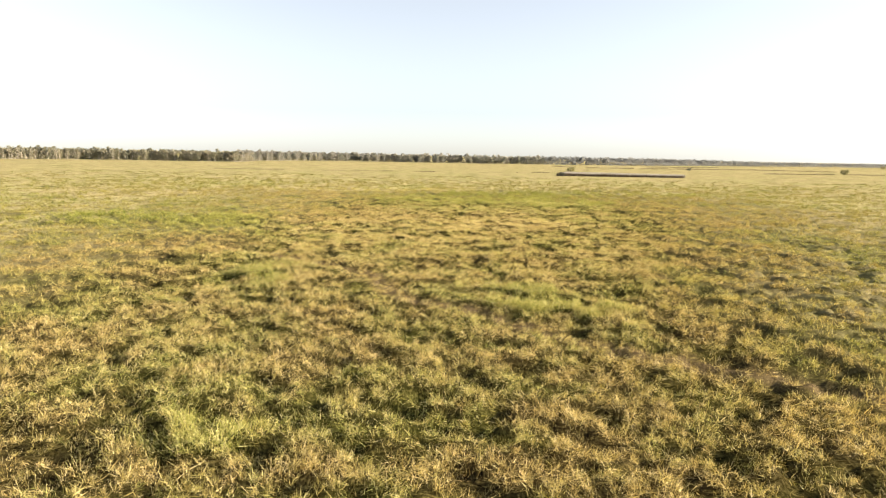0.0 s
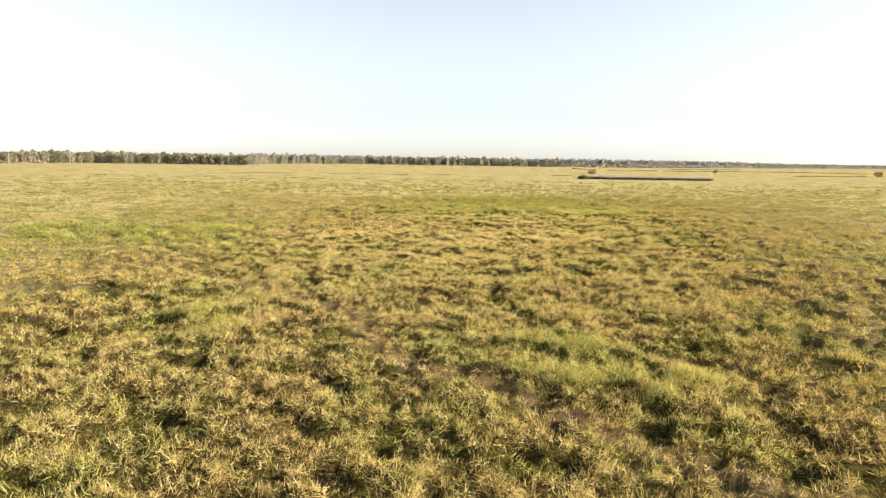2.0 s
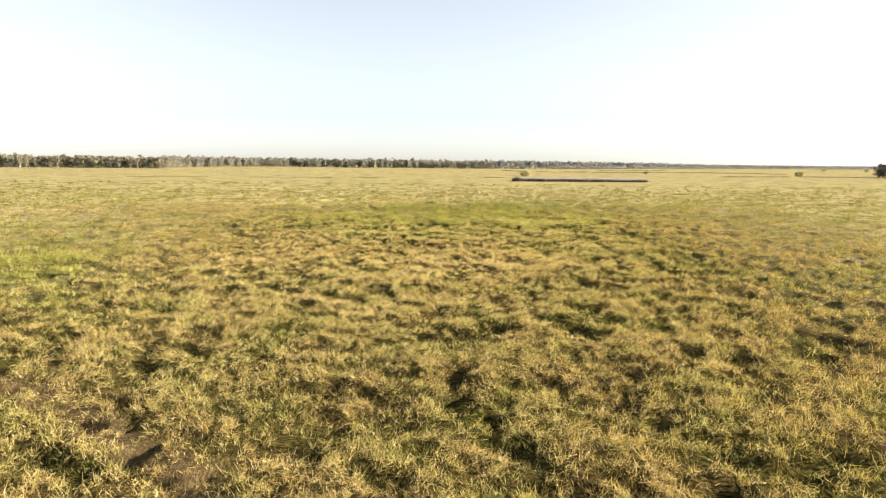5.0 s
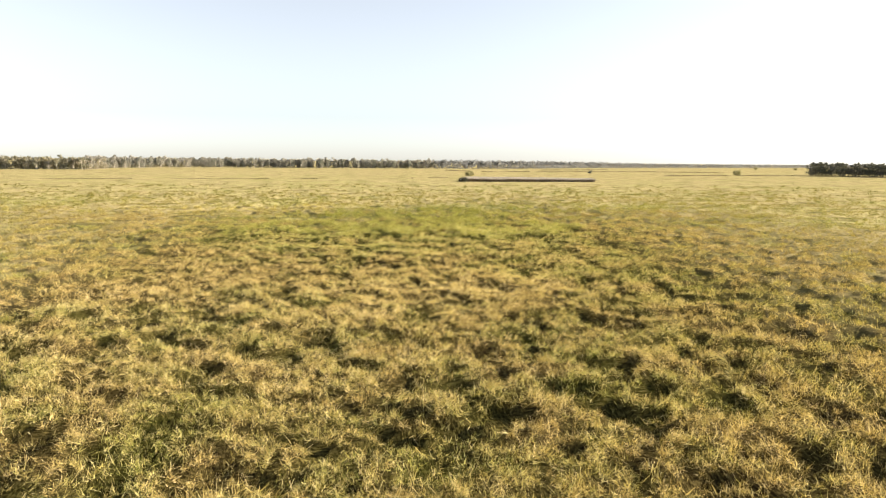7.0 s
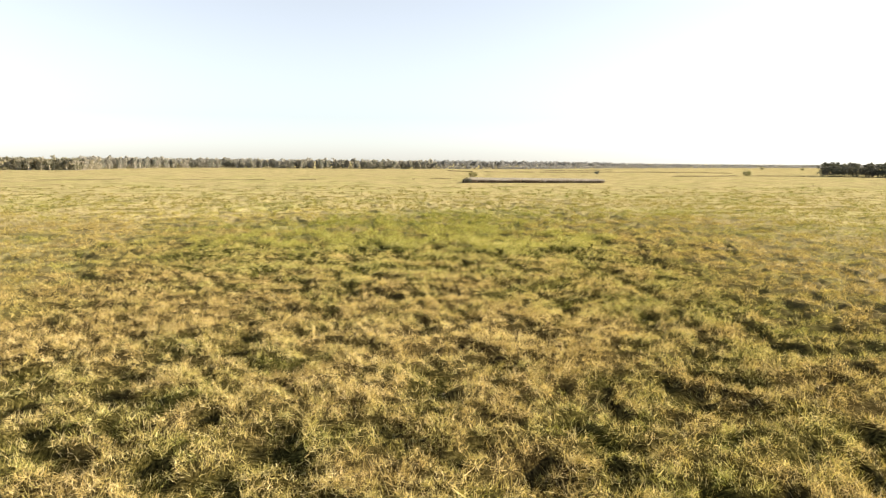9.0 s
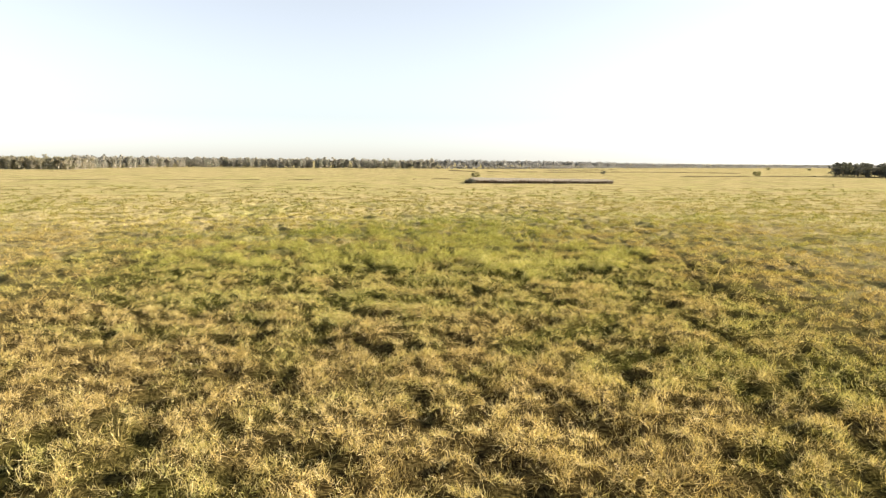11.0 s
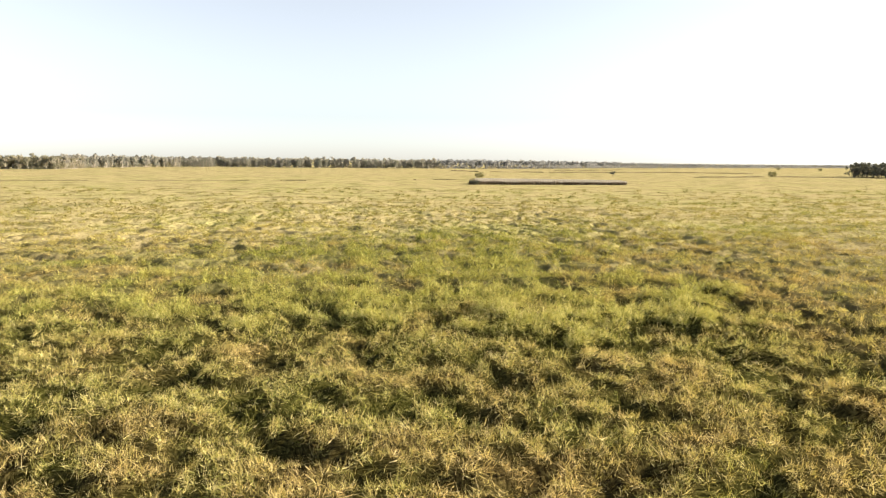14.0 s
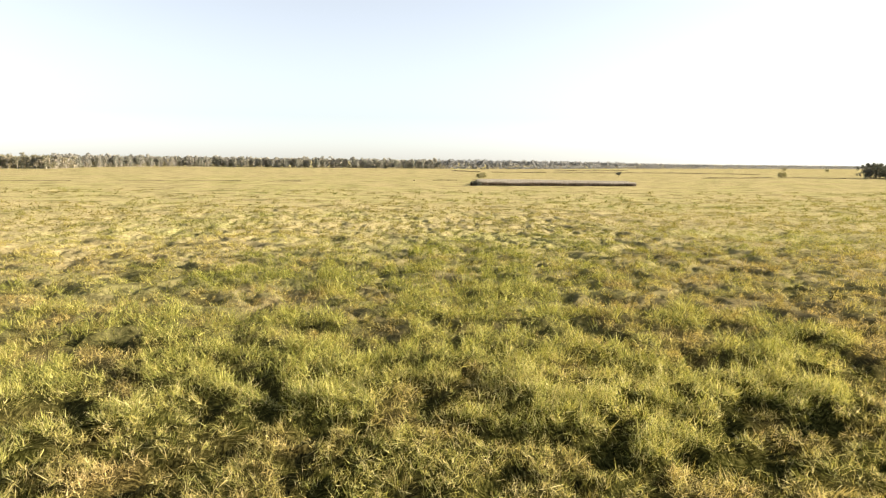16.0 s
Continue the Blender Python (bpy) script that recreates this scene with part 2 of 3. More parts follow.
def near_field(x, y, size):
    """Fine tufts where the flight passes; only the coarse ones go on beside it."""
    aside = (y > -25) & (np.abs(x - 10) < 120) & (y < 200)
    return in_sight(x, y) | (aside & (size > 75) & (size < 125))


def in_sight(x, y):
    left = -0.69 * y - 3
    right = np.maximum(0.69 * y + 4, 0.94 * (y - 62) + 6)
    return (x > left) & (x < right) & (y > 19)


# ---- mesh helpers ----
def mesh_from(name, verts, tris, mats, index=None, attrs=(), smooth=False):
    verts, tris = np.asarray(verts, np.float32), np.asarray(tris, np.int32)
    me = bpy.data.meshes.new(name)
    n = len(tris)
    me.vertices.add(len(verts))
    me.vertices.foreach_set("co", verts.ravel())
    me.loops.add(3 * n)
    me.loops.foreach_set("vertex_index", tris.ravel())
    me.polygons.add(n)
    me.polygons.foreach_set("loop_start", np.arange(0, 3 * n, 3, dtype=np.int32))
    if index is not None:
        me.polygons.foreach_set("material_index", np.asarray(index, np.int32))
    me.update(calc_edges=True)
    me.polygons.foreach_set("use_smooth", np.full(n, smooth))
    for key, values in attrs:
        me.attributes.new(key, "FLOAT", "POINT").data.foreach_set("value", np.asarray(values, np.float32))
    for m in mats:
        me.materials.append(m)
    return me


def part(name, me, parent, label=""):
    ob = new(name, me)
    ob.parent = parent
    return tagged(ob, label)


# ---- ground: one sheet out to the horizon ----
def spread(lo, hi, step, far_lo, far_hi, grow_lo, grow_hi):
    mid = list(np.arange(lo, hi + step, step))
    up, d = [mid[-1]], step
    while up[-1] < far_hi:
        d *= grow_hi
        up.append(up[-1] + d)
    down, d = [mid[0]], step
    while down[-1] > far_lo:
        d *= grow_lo
        down.append(down[-1] - d)
    return np.array(down[:0:-1] + mid + up[1:])


gx, gy = spread(-38, 62, 0.5, -4600, 4600, 1.045, 1.045), spread(17, 225, 0.5, -1200, 4600, 1.15, 1.03)
XX, YY = np.meshgrid(gx, gy)
ZZ = soil(XX, YY)
nx, ny = len(gx), len(gy)
idx = np.arange(nx * ny).reshape(ny, nx)
a, b, c, d = idx[:-1, :-1].ravel(), idx[:-1, 1:].ravel(), idx[1:, 1:].ravel(), idx[1:, :-1].ravel()
ground_tris = np.concatenate([np.stack([a, b, c], 1), np.stack([a, c, d], 1)])
# canopy swaps the shade-darkened near thatch for the paler far turf
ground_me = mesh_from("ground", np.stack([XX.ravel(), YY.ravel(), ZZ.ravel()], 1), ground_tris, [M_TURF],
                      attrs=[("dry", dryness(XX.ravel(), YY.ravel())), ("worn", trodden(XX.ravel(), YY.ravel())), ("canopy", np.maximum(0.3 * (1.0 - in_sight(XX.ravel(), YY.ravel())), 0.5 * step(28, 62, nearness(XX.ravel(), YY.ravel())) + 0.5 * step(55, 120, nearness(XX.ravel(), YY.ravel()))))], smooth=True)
ground = tagged(new("ground", ground_me), "flat open pasture, yellow-green turf, brown thatch darkened as shade between blades", "ground", kind="structure")


# ---- grass ----
def grow_grass(name, label, per_m2, lush_only):
    """Leafy tufts: every tuft is a dome of many arching leaf blades, thinner and shorter towards its rim."""
    V, A, B, C = [], [], [], []
    k = 26
    edges = [26.0, 26.01, 34, 45, 60, 80, 110, 150, 205, 280]
    for lo, hi in zip(edges[:-1], edges[1:]):
        mid = math.sqrt(lo * hi)
        s = mid / 26.0
        dens = per_m2 / k / s ** 2.0
        x0, x1, y0, y1 = -0.75 * hi - 30 - 55, 0.85 * hi + 75, (19 if mid < 75 or mid > 125 else -40), 150 + hi
        count = int((x1 - x0) * (y1 - y0) * dens)
        cx, cy = rng.uniform(x0, x1, count), rng.uniform(y0, y1, count)
        near = np.where(in_sight(cx, cy), nearness(cx, cy), np.clip(nearness(cx, cy), 81, 109))
        keep = near_field(cx, cy, mid) & (near >= lo if lo > 26 else near >= 25) & (near < hi)
        cx, cy, near = cx[keep], cy[keep], near[keep]
        lush = lushness(cx, cy)
        # grazed hollows between the clumps of the damp ground
        hollow = step(150, 170, cy) * (1 - step(0.34, 0.52, 0.7 * vnoise(cx, cy * 1.3, 3.1, 91) + 0.3 * vnoise(cx, cy, 1.4, 93))) * (s < 3.2)
        if lush_only:
            keep = lush * (0.3 + mound(cx, cy)) * (1 - 0.5 * hollow) > 0.42 + 0.28 * rng.random(len(cx))
        else:
            thin = np.clip(0.26 + 0.30 * step(1.2, 2.5, s) + 0.84 * mound(cx, cy), 0, 1) * (1 - 0.30 * trodden(cx, cy)) * (1 - 0.3 * step(150, 165, cy) * (s < 2.2) * (1 - mound(cx, cy))) * (1 - 0.22 * hollow)
            clump = step(0.30, 0.62, 0.6 * vnoise(cx, cy, 5.5, 44) + 0.4 * vnoise(cx, cy, 2.6, 47))
            thin = np.clip(thin * (1 + 0.35 * step(1.5, 3.0, s)), 0, 1) * (1 - 0.25 * step(1.8, 4.0, s) * (1 - clump))
            keep = rng.random(len(cx)) < thin * (1 - 0.75 * step(110, 240, near))
        cx, cy, lush = cx[keep], cy[keep], lush[keep]
        m = len(cx)
        n = m * k
        if n == 0:
            continue
        size = rng.lognormal(0.0, 0.32, m)
        flat = 1 - 0.6 * trodden(cx, cy)
        radius = 0.27 * size * s ** 0.7
        tall = (0.15 + 0.37 * mound(cx, cy)) * size ** 0.7 * flat * s ** 0.12
        if lush_only:
            tall = (0.38 + 0.48 * lush) * size ** 0.6 * s ** 0.15
        lean_all = rng.normal(0, 0.25, (m, 2))
        dry0 = np.clip(dryness(cx, cy) + rng.normal(0, 0.24 / s, m), 0, 1) * (0.5 if lush_only else 1.0)
        tx, ty, R, H = np.repeat(cx, k), np.repeat(cy, k), np.repeat(radius, k), np.repeat(tall, k)
        ang = rng.uniform(0, 2 * np.pi, n)
        q = np.sqrt(rng.random(n))
        bx, by = tx + R * q * np.cos(ang), ty + R * q * np.sin(ang)
        up = H * (1 - 0.75 * q * q) * rng.random(n) ** 0.5
        z = soil(bx, by) - 0.02 + up * 0.75
        way = ang + rng.normal(0, 1.8, n)
        tilt = np.clip(rng.normal(0.85 + 0.55 * q, 0.6, n), 0.0, 2.4)
        tilt = np.clip(tilt, 0, 1.7 if s > 1.6 else 2.4)
        if lush_only:
            tilt *= 0.7
        length = (0.15 + 0.34 * H) * rng.uniform(0.6, 1.6, n) * s ** 0.22
        wid = rng.uniform(0.006, 0.0145, n) * s
        turn = way + np.pi / 2 + rng.normal(0, 0.7, n)
        wx, wy = np.cos(turn) * wid, np.sin(turn) * wid
        dx = np.cos(way) * np.sin(tilt) + np.repeat(lean_all[:, 0], k)
        dy = np.sin(way) * np.sin(tilt) + np.repeat(lean_all[:, 1], k)
        dz = np.cos(tilt)
        # some shoots of every tuft are thin pale seed stalks that stand above the leaves
        stalk = np.tile(np.arange(k) < (2 if lush_only else 5), m)
        z = np.where(stalk, soil(bx, by) + 0.45 * H * rng.random(n), z)
        length = np.where(stalk, 0.20 + 0.65 * H * rng.uniform(0.7, 1.3, n) * (1 - 0.4 * step(1.6, 5.0, s)), length)
        dx, dy, dz = np.where(stalk, 0.7 * dx, dx), np.where(stalk, 0.7 * dy, dy), np.where(stalk, 0.9, dz)
        wx, wy = np.where(stalk, 0.6 * wx, wx), np.where(stalk, 0.6 * wy, wy)
        dry = np.repeat(dry0, k)
        dry = np.where(stalk, dry + (0.55 - 0.55 * dry) * (1 - step(1.8, 3.5, s)), dry) * (1 - 0.5 * step(1.5, 4.5, s))
        blade = np.empty((n, 3, 3), np.float32)
        wz = rng.normal(0, 0.5, n) * wid
        blade[:, 0] = np.stack([bx - wx, by - wy, z - wz], 1)
        blade[:, 1] = np.stack([bx + wx, by + wy, z + wz], 1)
        blade[:, 2] = np.stack([bx + dx * length, by + dy * length, z + dz * length], 1)
        V.append(blade.reshape(-1, 3))
        A.append(np.repeat(dry, 3))
        C.append(np.repeat(np.clip(spots(cx, cy, DRY) * step(0.35, 0.65, fbm(cx, cy, 2.2, 77, 2)) * 1.5, 0, 1), 3 * k))
        B.append(np.full(3 * n, min(1.05, 1.08 / s ** 0.6)))
    V, A, B, C = np.concatenate(V), np.concatenate(A), np.concatenate(B), np.concatenate(C)
    me = mesh_from(name, V, np.arange(len(V)).reshape(-1, 3), [M_GRASS], attrs=[("dry", A), ("variety", B), ("bleached", C)])
    return tagged(new(name, me), label, "grass", kind="stuff")


grow_grass("meadow_grass", "yellow-green tussock grass with straw-coloured dry blades on the pasture", 128.0, False)
grow_grass("lush_grass", "taller bright green grass stands in damp spots of the pasture", 210.0, True)


# ---- trees ----
def tube(p, q, r0, r1, sides=5):
    p, q = np.array(p, float), np.array(q, float)
    axis = (q - p) / np.linalg.norm(q - p)
    u = np.cross(axis, (0.3, 0.9, 0.1))
    u /= np.linalg.norm(u)
    w = np.cross(axis, u)
    t = np.arange(sides) * 2 * np.pi / sides
    ring = np.cos(t)[:, None] * u + np.sin(t)[:, None] * w
    v = np.concatenate([p + ring * r0, q + ring * r1])
    f = []
    for i in range(sides):
        j = (i + 1) % sides
        f += [(i, j, sides + j), (i, sides + j, sides + i)]
    return v, np.array(f)


def joined(pieces):
    vs, fs, k = [], [], 0
    for v, f in pieces:
        vs.append(v)
        fs.append(f + k)
        k += len(v)
    return np.concatenate(vs), np.concatenate(fs)


def tree_shape(r, height, spread_r, clear, limbs, clumps, leaves, leaf, flat=0.8):
    """Tapered, bent trunk with limbs, and a crown of leaf clumps with gaps."""
    wood, tips = [], []
    bend = r.normal(0, 0.035 * height, (4, 2))
    levels = np.array([0, 0.3, 0.6, 0.88]) * height
    pts = [np.array([bend[i, 0] * (i > 0), bend[i, 1] * (i > 0), levels[i]]) for i in range(4)]
    pts[0][2] = -0.5
    rad = 0.018 * height
    radii = [rad * 1.35, rad, rad * 0.65, rad * 0.25]
    for i in range(3):
        wood.append(tube(pts[i], pts[i + 1], radii[i], radii[i + 1]))
    tips.append(pts[3])
    for i in range(limbs):
        h = r.uniform(clear, 0.8)
        k = min(int(h / 0.3), 2)
        base = pts[k] + (pts[k + 1] - pts[k]) * ((h * height - pts[k][2]) / (pts[k + 1][2] - pts[k][2]))
        a = i * 2.4 + r.uniform(-0.5, 0.5)
        out = spread_r * r.uniform(0.55, 1.0)
        end = base + np.array([math.cos(a) * out, math.sin(a) * out, r.uniform(0.08, 0.26) * height])
        wood.append(tube(base, end, rad * 0.45, rad * 0.12, 4))
        tips.append(end)
        tips.append(base + (end - base) * 0.6)
    quads = []
    for i in range(clumps):
        t = tips[i % len(tips)]
        centre = t + r.normal(0, 1, 3) * np.array([spread_r, spread_r, spread_r * flat]) * 0.24
        size = spread_r * r.uniform(0.22, 0.42)
        for _ in range(leaves):
            d = r.normal(0, 1, 3)
            d /= np.linalg.norm(d)
            p = centre + d * size * r.random() ** 0.4 * np.array([1, 1, flat])
            u = r.normal(0, 1, 3)
            u /= np.linalg.norm(u)
            w = np.cross(u, d + 0.3)
            w /= np.linalg.norm(w) + 1e-6
            L = leaf * r.uniform(0.6, 1.4)
            quads.append((np.array([p - u * L, p + u * L, p + w * L * 1.1]), np.array([[0, 1, 2]])))
    return joined(wood), joined(quads)


def tree_thing(name, label, category, shape, bark, leaf_mat, group=""):
    (wv, wf), (lv, lf) = shape
    root = tagged(new(name), label, category, group)
    part("trunk", mesh_from("trunk", wv, wf, [bark], smooth=True), root, "")
    part("crown", mesh_from("crown", lv, lf, [leaf_mat]), root, "")
    return root


def along(line, gap, r, jitter):
    """Spots along a line on the plan, about gap metres apart."""
    for (ax, ay), (bx, by) in zip(line[:-1], line[1:]):
        n = max(1, int(math.hypot(bx - ax, by - ay) / gap))
        for i in range(n):
            k = (i + r.uniform(0.1, 0.9)) / n
            yield ax + (bx - ax) * k + r.normal(0, jitter), ay + (by - ay) * k + r.normal(0, jitter)


def joined_wood(name, label, spots_at, shapes, mats, r, scales, dwindle=0.31):
    """A far wood as one mesh: no tree in it can be counted."""
    V, F, I, k = [], [], [], 0
    for x, y in spots_at:
        (wv, wf), (lv, lf) = shapes[r.integers(len(shapes))]
        s, t = r.uniform(*scales) * (1 - dwindle * float(step(320, 900, np.float64(x)))), r.uniform(0, 2 * np.pi)
        R = np.array([[math.cos(t), -math.sin(t), 0], [math.sin(t), math.cos(t), 0], [0, 0, 1]]) * s
        z = float(soil(np.array([x]), np.array([y]))[0])
        for v, f, m in ((wv, wf, 0), (lv, lf, 1)):
            V.append(v @ R.T + (x, y, z))
            F.append(f + k)
            I.append(np.full(len(f), m))
            k += len(v)
    me = mesh_from(name, np.concatenate(V), np.concatenate(F), mats, np.concatenate(I))
    return tagged(new(name, me), label, "woodland", kind="stuff")


def at_ground(x, y, scale=1.0, turn=0.0):
    z = float(soil(np.array([x]), np.array([y]))[0])
    return Matrix.Translation((x, y, z)) @ Matrix.Rotation(turn, 4, "Z") @ Matrix.Scale(scale, 4)


tr = np.random.default_rng(5)
# the long edge of the paperbark wood, from beside the pasture out to the far distance
EDGE_NEAR = [(-560, 690), (-486, 741), (-440, 827), (-340, 839), (-257, 843)]
EDGE_MID = [(-259, 845), (-262, 940), (-208, 1053), (-140, 1095), (-20, 1098), (165, 1120)]
EDGE_FAR = [(165, 1120), (300, 1180), (440, 1290), (565, 1400), (1100, 1700), (2100, 2250)]
paper_shapes = [tree_shape(tr, tr.uniform(12.2, 13.4), tr.uniform(2.6, 3.3), 0.08, 10, 44, 10, 0.52) for _ in range(7)]
under_shapes = [tree_shape(tr, tr.uniform(3.0, 4.5), tr.uniform(1.8, 2.6), 0.02, 5, 12, 6, 0.6) for _ in range(4)]
back_shapes = [tree_shape(tr, tr.uniform(10.5, 12.5), tr.uniform(3.2, 4.0), 0.05, 3, 14, 4, 1.5) for _ in range(4)]
light_shapes = [tree_shape(tr, tr.uniform(12.0, 13.2), tr.uniform(3.2, 4.0), 0.04, 7, 26, 6, 1.0) for _ in range(5)]
masters = [tree_thing("paperbark_tree", "grey-green paperbark tree with pale trunk at the wood's edge", "tree", s, M_PALE_BARK, M_PALE_LEAF, "trees of the wood's edge")
           for s in paper_shapes]
# the same tree shapes again, with haze put into the leaf colour
hazed = [tree_thing("paperbark_tree", "paperbark tree in the far stretch of the wood's edge, leaves greyed for haze", "tree", s, M_PALE_BARK, M_MID_LEAF, "trees of the wood's edge")
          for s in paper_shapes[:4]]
hazed_used = 0
places = [p for p in along(EDGE_NEAR, 3.9, tr, 4.0)] + [p for p in along(EDGE_MID, 4.2, tr, 4.0)]
for i, (x, y) in enumerate(places[:300]):
    m = at_ground(x, y, tr.uniform(0.86, 1.03), tr.uniform(0, 6.28))
    if y > 900 and hazed_used < len(hazed):
        hazed[hazed_used].matrix_basis = m
        hazed_used += 1
    elif y > 900:
        copy_thing(hazed[i % len(hazed)], m)
    elif i < len(masters):
        masters[i].matrix_basis = m
    else:
        copy_thing(masters[i % len(masters)], m)
behind = []
back_mid = places[300:]
for row, gap in ((7, 5.0), (22, 7.0), (42, 8.0)):
    behind += [(x - row * 0.45, y + row) for x, y in along(EDGE_NEAR, gap, tr, 3.0)]
    back_mid += [(x - row * 0.45, y + row) for x, y in along(EDGE_MID, gap, tr, 3.0)]
joined_wood("paperbark_woodland", "dense grey-green paperbark wood with pale trunks behind the pasture", behind, light_shapes, [M_PALE_BARK, M_PALE_LEAF], tr, (0.85, 1.15))
# leaf colour greyed here to stand for haze
joined_wood("silver_woodland", "dense paperbark wood in the distance, leaves greyed for haze", back_mid, light_shapes, [M_PALE_BARK, M_MID_LEAF], tr, (0.85, 1.15))
far = []
for row, gap in ((0, 6.5), (9, 7.0), (45, 9.0), (110, 12.0)):
    far += [(x - row * 0.3, y + row) for x, y in along(EDGE_FAR, gap, tr, 3.0)]
belt_shapes = [tree_shape(tr, tr.uniform(11.5, 13.0), tr.uniform(4.4, 5.2), 0.02, 3, 20, 5, 1.2) for _ in range(5)]
# belt and undergrowth both take the haze-coloured far leaf
joined_wood("far_woodland", "far belt of trees along the horizon, leaves coloured grey for haze", far, belt_shapes, [M_DARK_BARK, M_FAR_LEAF], tr, (0.85, 1.0))
brush_shapes = [tree_shape(tr, tr.uniform(3.5, 4.5), tr.uniform(3.6, 4.4), 0.0, 3, 7, 5, 1.1) for _ in range(3)]
joined_wood("far_undergrowth", "undergrowth at the foot of the far tree belt, coloured grey for haze", [(x, y - 4) for x, y in along(EDGE_FAR, 5.0, tr, 1.5)], brush_shapes, [M_DARK_BARK, M_FAR_LEAF], tr, (0.8, 1.2))

screen = []
for row, gap in ((14, 10.0), (36, 9.0), (70, 9.0), (115, 11.0)):
    for line in (EDGE_NEAR,):
        screen += [(x - row * 0.4, y + row) for x, y in along(line, gap, tr, 4.0)]
joined_wood("inner_woodland", "inner part of the grey-green paperbark wood", screen, back_shapes, [M_PALE_BARK, M_PALE_LEAF], tr, (0.85, 1.1))
screen = []
for row, gap in ((14, 9.0), (36, 9.0)):
    for line in (EDGE_MID,):
        screen += [(x - row * 0.4, y + row) for x, y in along(line, gap, tr, 4.0)]
# haze is in the leaf colour of this inner wood too
joined_wood("far_inner_woodland", "inner part of the distant wood, leaves greyed for haze", screen, back_shapes, [M_PALE_BARK, M_MID_LEAF], tr, (0.85, 1.05))
under = []
for line in (EDGE_NEAR, EDGE_MID):
    under += [(x - 1.0, y + 3.0) for x, y in along(line, 4.2, tr, 1.6)]
joined_wood("wood_undergrowth", "grey-green undergrowth at the foot of the wood's edge", under, under_shapes, [M_PALE_BARK, M_PALE_LEAF], tr, (0.7, 1.2))

# the dark wood to the east
DARK_EDGE = [(509, 718), (522, 704), (540, 686), (560, 668), (600, 632), (660, 585)]
dark_shapes = [tree_shape(tr, tr.uniform(13.5, 15.5), tr.uniform(4.0, 5.2), 0.06, 10, 50, 15, 0.5) for _ in range(5)]
dark_masters = [tree_thing("shade_tree", "dark green broad-crowned tree at the edge of the dense wood", "tree", s, M_DARK_BARK, M_DARK_LEAF, "trees of the dark wood")
                for s in dark_shapes]
dark_places = list(along(DARK_EDGE, 4.5, tr, 1.2)) + [(x + 5, y + 7) for x, y in along(DARK_EDGE, 5.5, tr, 1.5)]
for i, (x, y) in enumerate(dark_places):
    m = at_ground(x, y, tr.uniform(0.80, 0.92) * (0.9 if x < 520 else 1.0), tr.uniform(0, 6.28))
    if i < len(dark_masters):
        dark_masters[i].matrix_basis = m
    else:
        copy_thing(dark_masters[i % len(dark_masters)], m)
deep = []
for row in (14, 24, 36, 50, 66):
    deep += [(x + row * 0.62, y + row * 0.8) for x, y in along(DARK_EDGE, 6.5, tr, 2.0)]
joined_wood("dark_woodland", "dense dark green wood behind its edge trees", deep, [tree_shape(tr, 14.5, 4.8, 0.06, 5, 26, 7, 0.9) for _ in range(3)], [M_DARK_BARK, M_DARK_LEAF], tr, (0.84, 0.98), 0.0)


# single trees and shrubs out on the plain
def rounded(shape, r, width, height, low, clumps, leaves, leaf):
    """Fill a crown out to a rounded outline of many leaf clumps with gaps."""
    wood, crown = shape
    more = []
    for _ in range(clumps):
        d = r.normal(0, 1, 3)
        d /= np.linalg.norm(d)
        c = np.array([d[0] * width / 2, d[1] * width / 2, low + (height - low) * (0.5 + 0.5 * d[2])]) * r.uniform(0.75, 1.0)
        for _ in range(leaves):
            p = c + r.normal(0, 0.10 * width * 0.5, 3)
            u, w = r.normal(0, 1, 3), r.normal(0, 1, 3)
            L = leaf * r.uniform(0.6, 1.4)
            more.append((np.array([p - u / np.linalg.norm(u) * L, p + u / np.linalg.norm(u) * L, p + w / np.linalg.norm(w) * L]), np.array([[0, 1, 2]])))
    return wood, joined([crown] + more)


def lone(name, label, x, y, height, spread_r, clear, clumps, leaves, leaf, mat=None, limbs=6, fill=0):
    shape = tree_shape(tr, height * (0.75 if fill else 1.0), spread_r * (0.85 if fill else 1.0), clear, limbs, clumps, leaves, leaf)
    if fill:
        shape = rounded(shape, tr, spread_r * 2, height, height * clear, fill, 10, leaf)
    t = tree_thing(name, label, "tree" if "tree" in name else "shrub", shape, M_DARK_BARK, mat or M_BUSH_LEAF)
    t.matrix_basis = at_ground(x, y)
    return t


lone("round_tree", "round-crowned olive green tree alone on the plain", 428, 726, 5.4, 3.9, 0.10, 40, 10, 0.36, limbs=12, fill=90)
lone("spreading_tree", "low olive tree with a spreading crown behind the reed bed", 117, 628, 3.9, 3.6, 0.15, 30, 10, 0.36, limbs=10, fill=60)
lone("thin_tree", "thin small tree with a sparse flat crown on the plain", 244, 677, 5.4, 2.4, 0.62, 20, 10, 0.36, M_DARK_LEAF, limbs=5, fill=24)
lone("small_tree", "small far green tree alone on the plain", 815, 1262, 5.5, 3.6, 0.15, 20, 10, 0.5, fill=30)
lone("small_tree", "small far green tree alone on the plain", 872, 1225, 4.2, 3.4, 0.15, 16, 10, 0.5, fill=30)
lone("low_shrub", "low sparse shrub standing in the pasture", 273, 429, 2.4, 0.9, 0.2, 10, 8, 0.16, limbs=4)
lone("dark_shrub", "dark bushy shrub at the end of the reed bed", 84, 487, 3.0, 3.2, 0.02, 30, 12, 0.28, M_DARK_LEAF, limbs=8, fill=50)


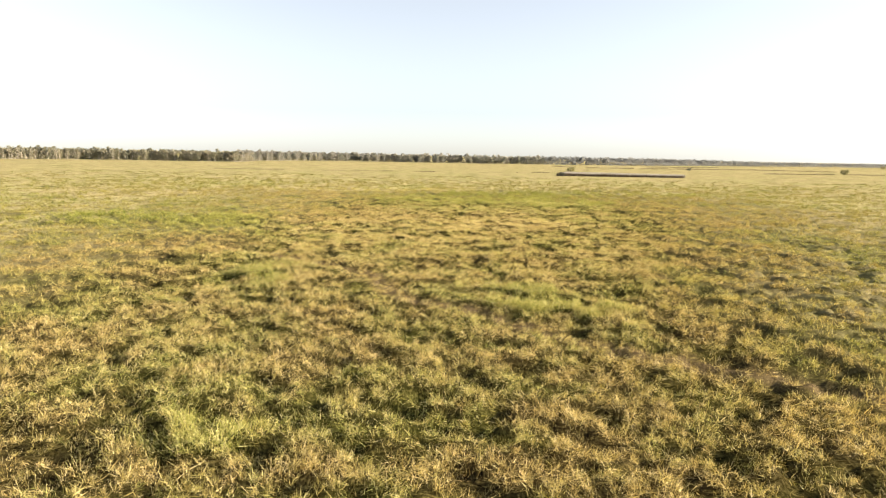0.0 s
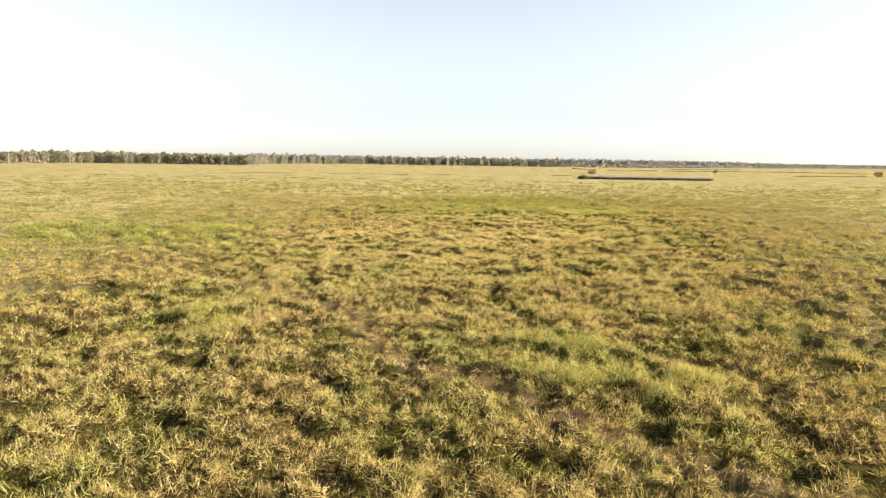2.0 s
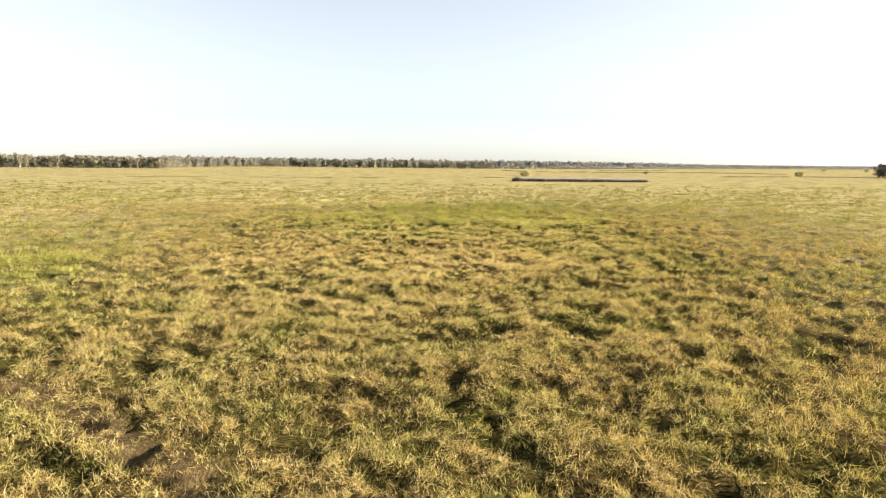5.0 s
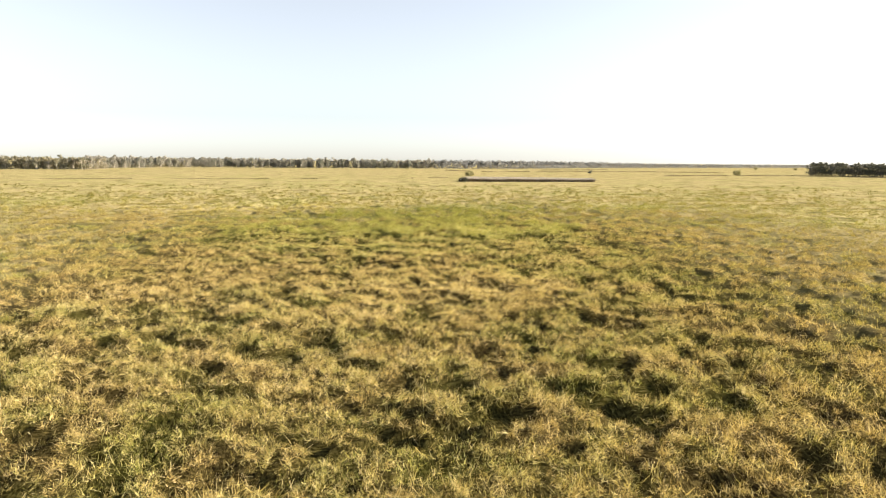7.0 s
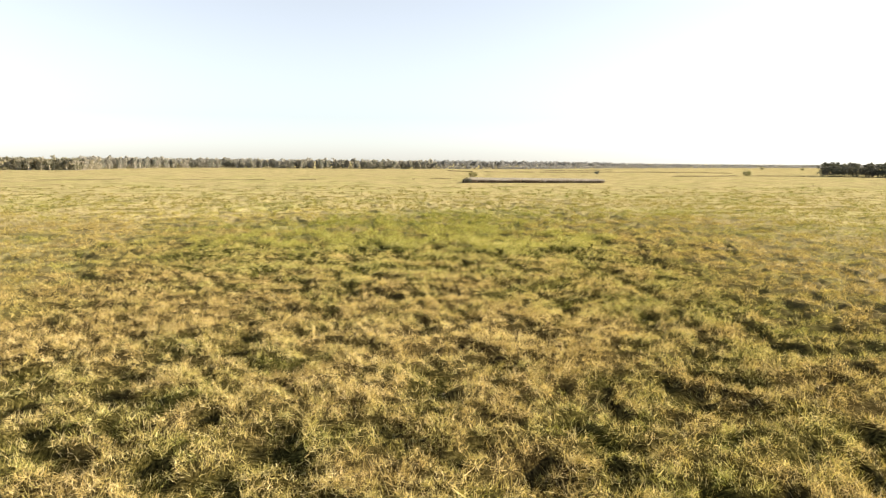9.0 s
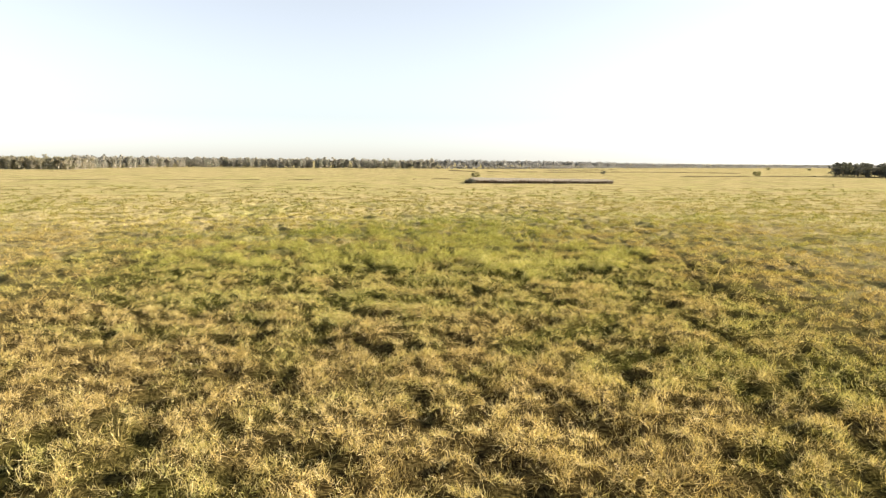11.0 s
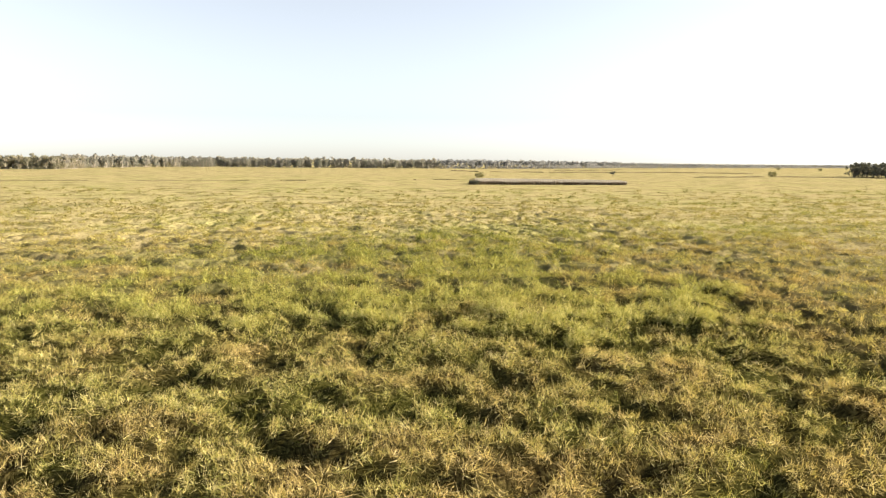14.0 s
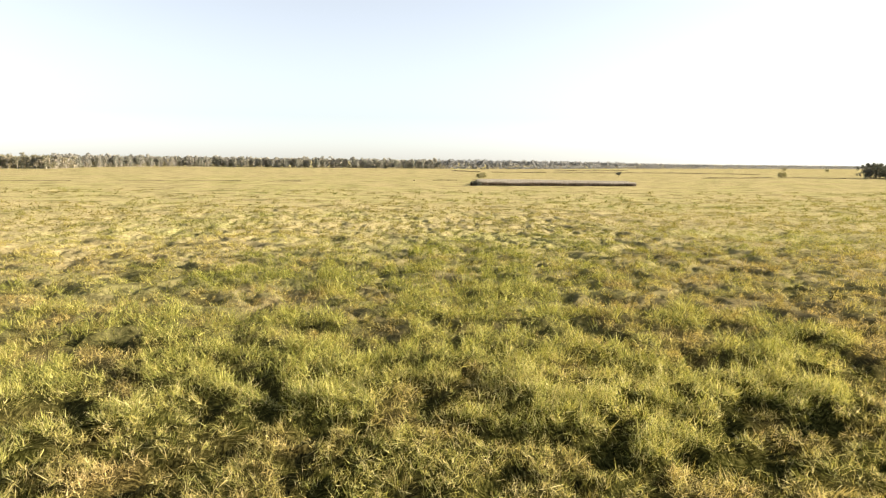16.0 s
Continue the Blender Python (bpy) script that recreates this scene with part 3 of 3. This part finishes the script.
# ---- reeds and rushes ----
def stalks(x, y, low, high, wid, r, lean=0.15):
    n = len(x)
    z = soil(x, y)
    t = r.uniform(0, 2 * np.pi, n)
    w = wid * r.uniform(0.6, 1.4, n)
    l = r.normal(0, lean, (n, 2)) * high[:, None]
    v = np.empty((n, 3, 3))
    v[:, 0] = np.stack([x - np.cos(t) * w, y - np.sin(t) * w, z + low], 1)
    v[:, 1] = np.stack([x + np.cos(t) * w, y + np.sin(t) * w, z + low], 1)
    v[:, 2] = np.stack([x + l[:, 0], y + l[:, 1], z + high], 1)
    return v.reshape(-1, 3)


def reed_bed():
    r = np.random.default_rng(9)
    n = 30000
    u, v = r.random(n), r.random(n)
    x = 80 + 92 * u + 22 * v
    front = 486 + 5 * u + 1.6 * (vnoise(x, 0 * x, 7, 50) - 0.5)
    y = front + 85 * v ** 1.3 * (1 - 0.3 * u)
    gap = (u > 0.25) & (y < front + 11) & (vnoise(x, 0 * x, 4.0, 51) > 0.98 - 0.45 * u)
    x, y, v = x[~gap], y[~gap], v[~gap]
    top = (2.2 + 0.6 * (vnoise(x, y, 5, 52) - 0.5)) * r.uniform(0.75, 1.1, len(x)) * (1 - 0.25 * (x - 80) / 100) * (1 - 0.3 * v)
    inner = y > front[~gap] + 7
    body = stalks(x, y, np.full(len(x), -0.1), top * np.where(inner, 0.8, 1.0), 0.16, r, 0.08)
    pick = (r.random(len(x)) < np.where(inner, 1.0, 0.45)) & (y > front[~gap] + 2.0)
    plume = stalks(x[pick], y[pick], top[pick] * np.where(inner[pick], 0.35, 0.8), top[pick] * 1.1, 0.17, r, 0.14)
    root = tagged(new("reed_bed"), "long bed of tall brown reeds with pale plumes", "reeds", kind="stuff")
    part("stalks", mesh_from("stalks", body, np.arange(len(body)).reshape(-1, 3), [M_REED]), root)
    part("plumes", mesh_from("plumes", plume, np.arange(len(plume)).reshape(-1, 3), [M_PLUME]), root, "pale beige plumes")


reed_bed()


def rush_strip(line, width, height, per_m, wid, seed):
    r = np.random.default_rng(seed)
    pts = []
    for (ax, ay), (bx, by) in zip(line[:-1], line[1:]):
        n = int(math.hypot(bx - ax, by - ay) * per_m * 2)
        k = r.random(n)
        pts.append(np.stack([ax + (bx - ax) * k, ay + (by - ay) * k + r.normal(0, width, n)], 1))
    p = np.concatenate(pts)
    keep = vnoise(p[:, 0], p[:, 1], 14, 60 + seed) > 0.3
    x, y = p[keep, 0], p[keep, 1]
    y = y + 3 * (vnoise(x, 0 * x, 25, 70) - 0.5)
    top = height * r.uniform(0.5, 1.1, len(x)) * (0.35 + vnoise(x, y, 9, 64))
    v = stalks(x, y, np.full(len(x), -0.1), top, 0.7 * wid, r, 0.3)
    me = mesh_from("rush_strip", v, np.arange(len(v)).reshape(-1, 3), [M_RUSH])
    tagged(new("rush_strip", me), "low olive-brown line of rushes along a shallow ditch", "rushes", "ditch rushes", "stuff")


rush_strip([(150, 945), (178, 880), (255, 872), (409, 908), (504, 874)], 2.0, 1.0, 15, 0.45, 1)
rush_strip([(300, 1015), (370, 1060), (450, 1120)], 2.0, 1.1, 15, 0.45, 2)
rush_strip([(322, 683), (430, 718), (506, 714), (545, 680)], 1.5, 0.9, 18, 0.4, 3)
rush_strip([(60, 566), (86, 574), (118, 580)], 0.9, 0.7, 9, 0.3, 4)
rush_strip([(-174, 514), (-89, 530), (-8, 546)], 1.0, 0.55, 12, 0.3, 5)
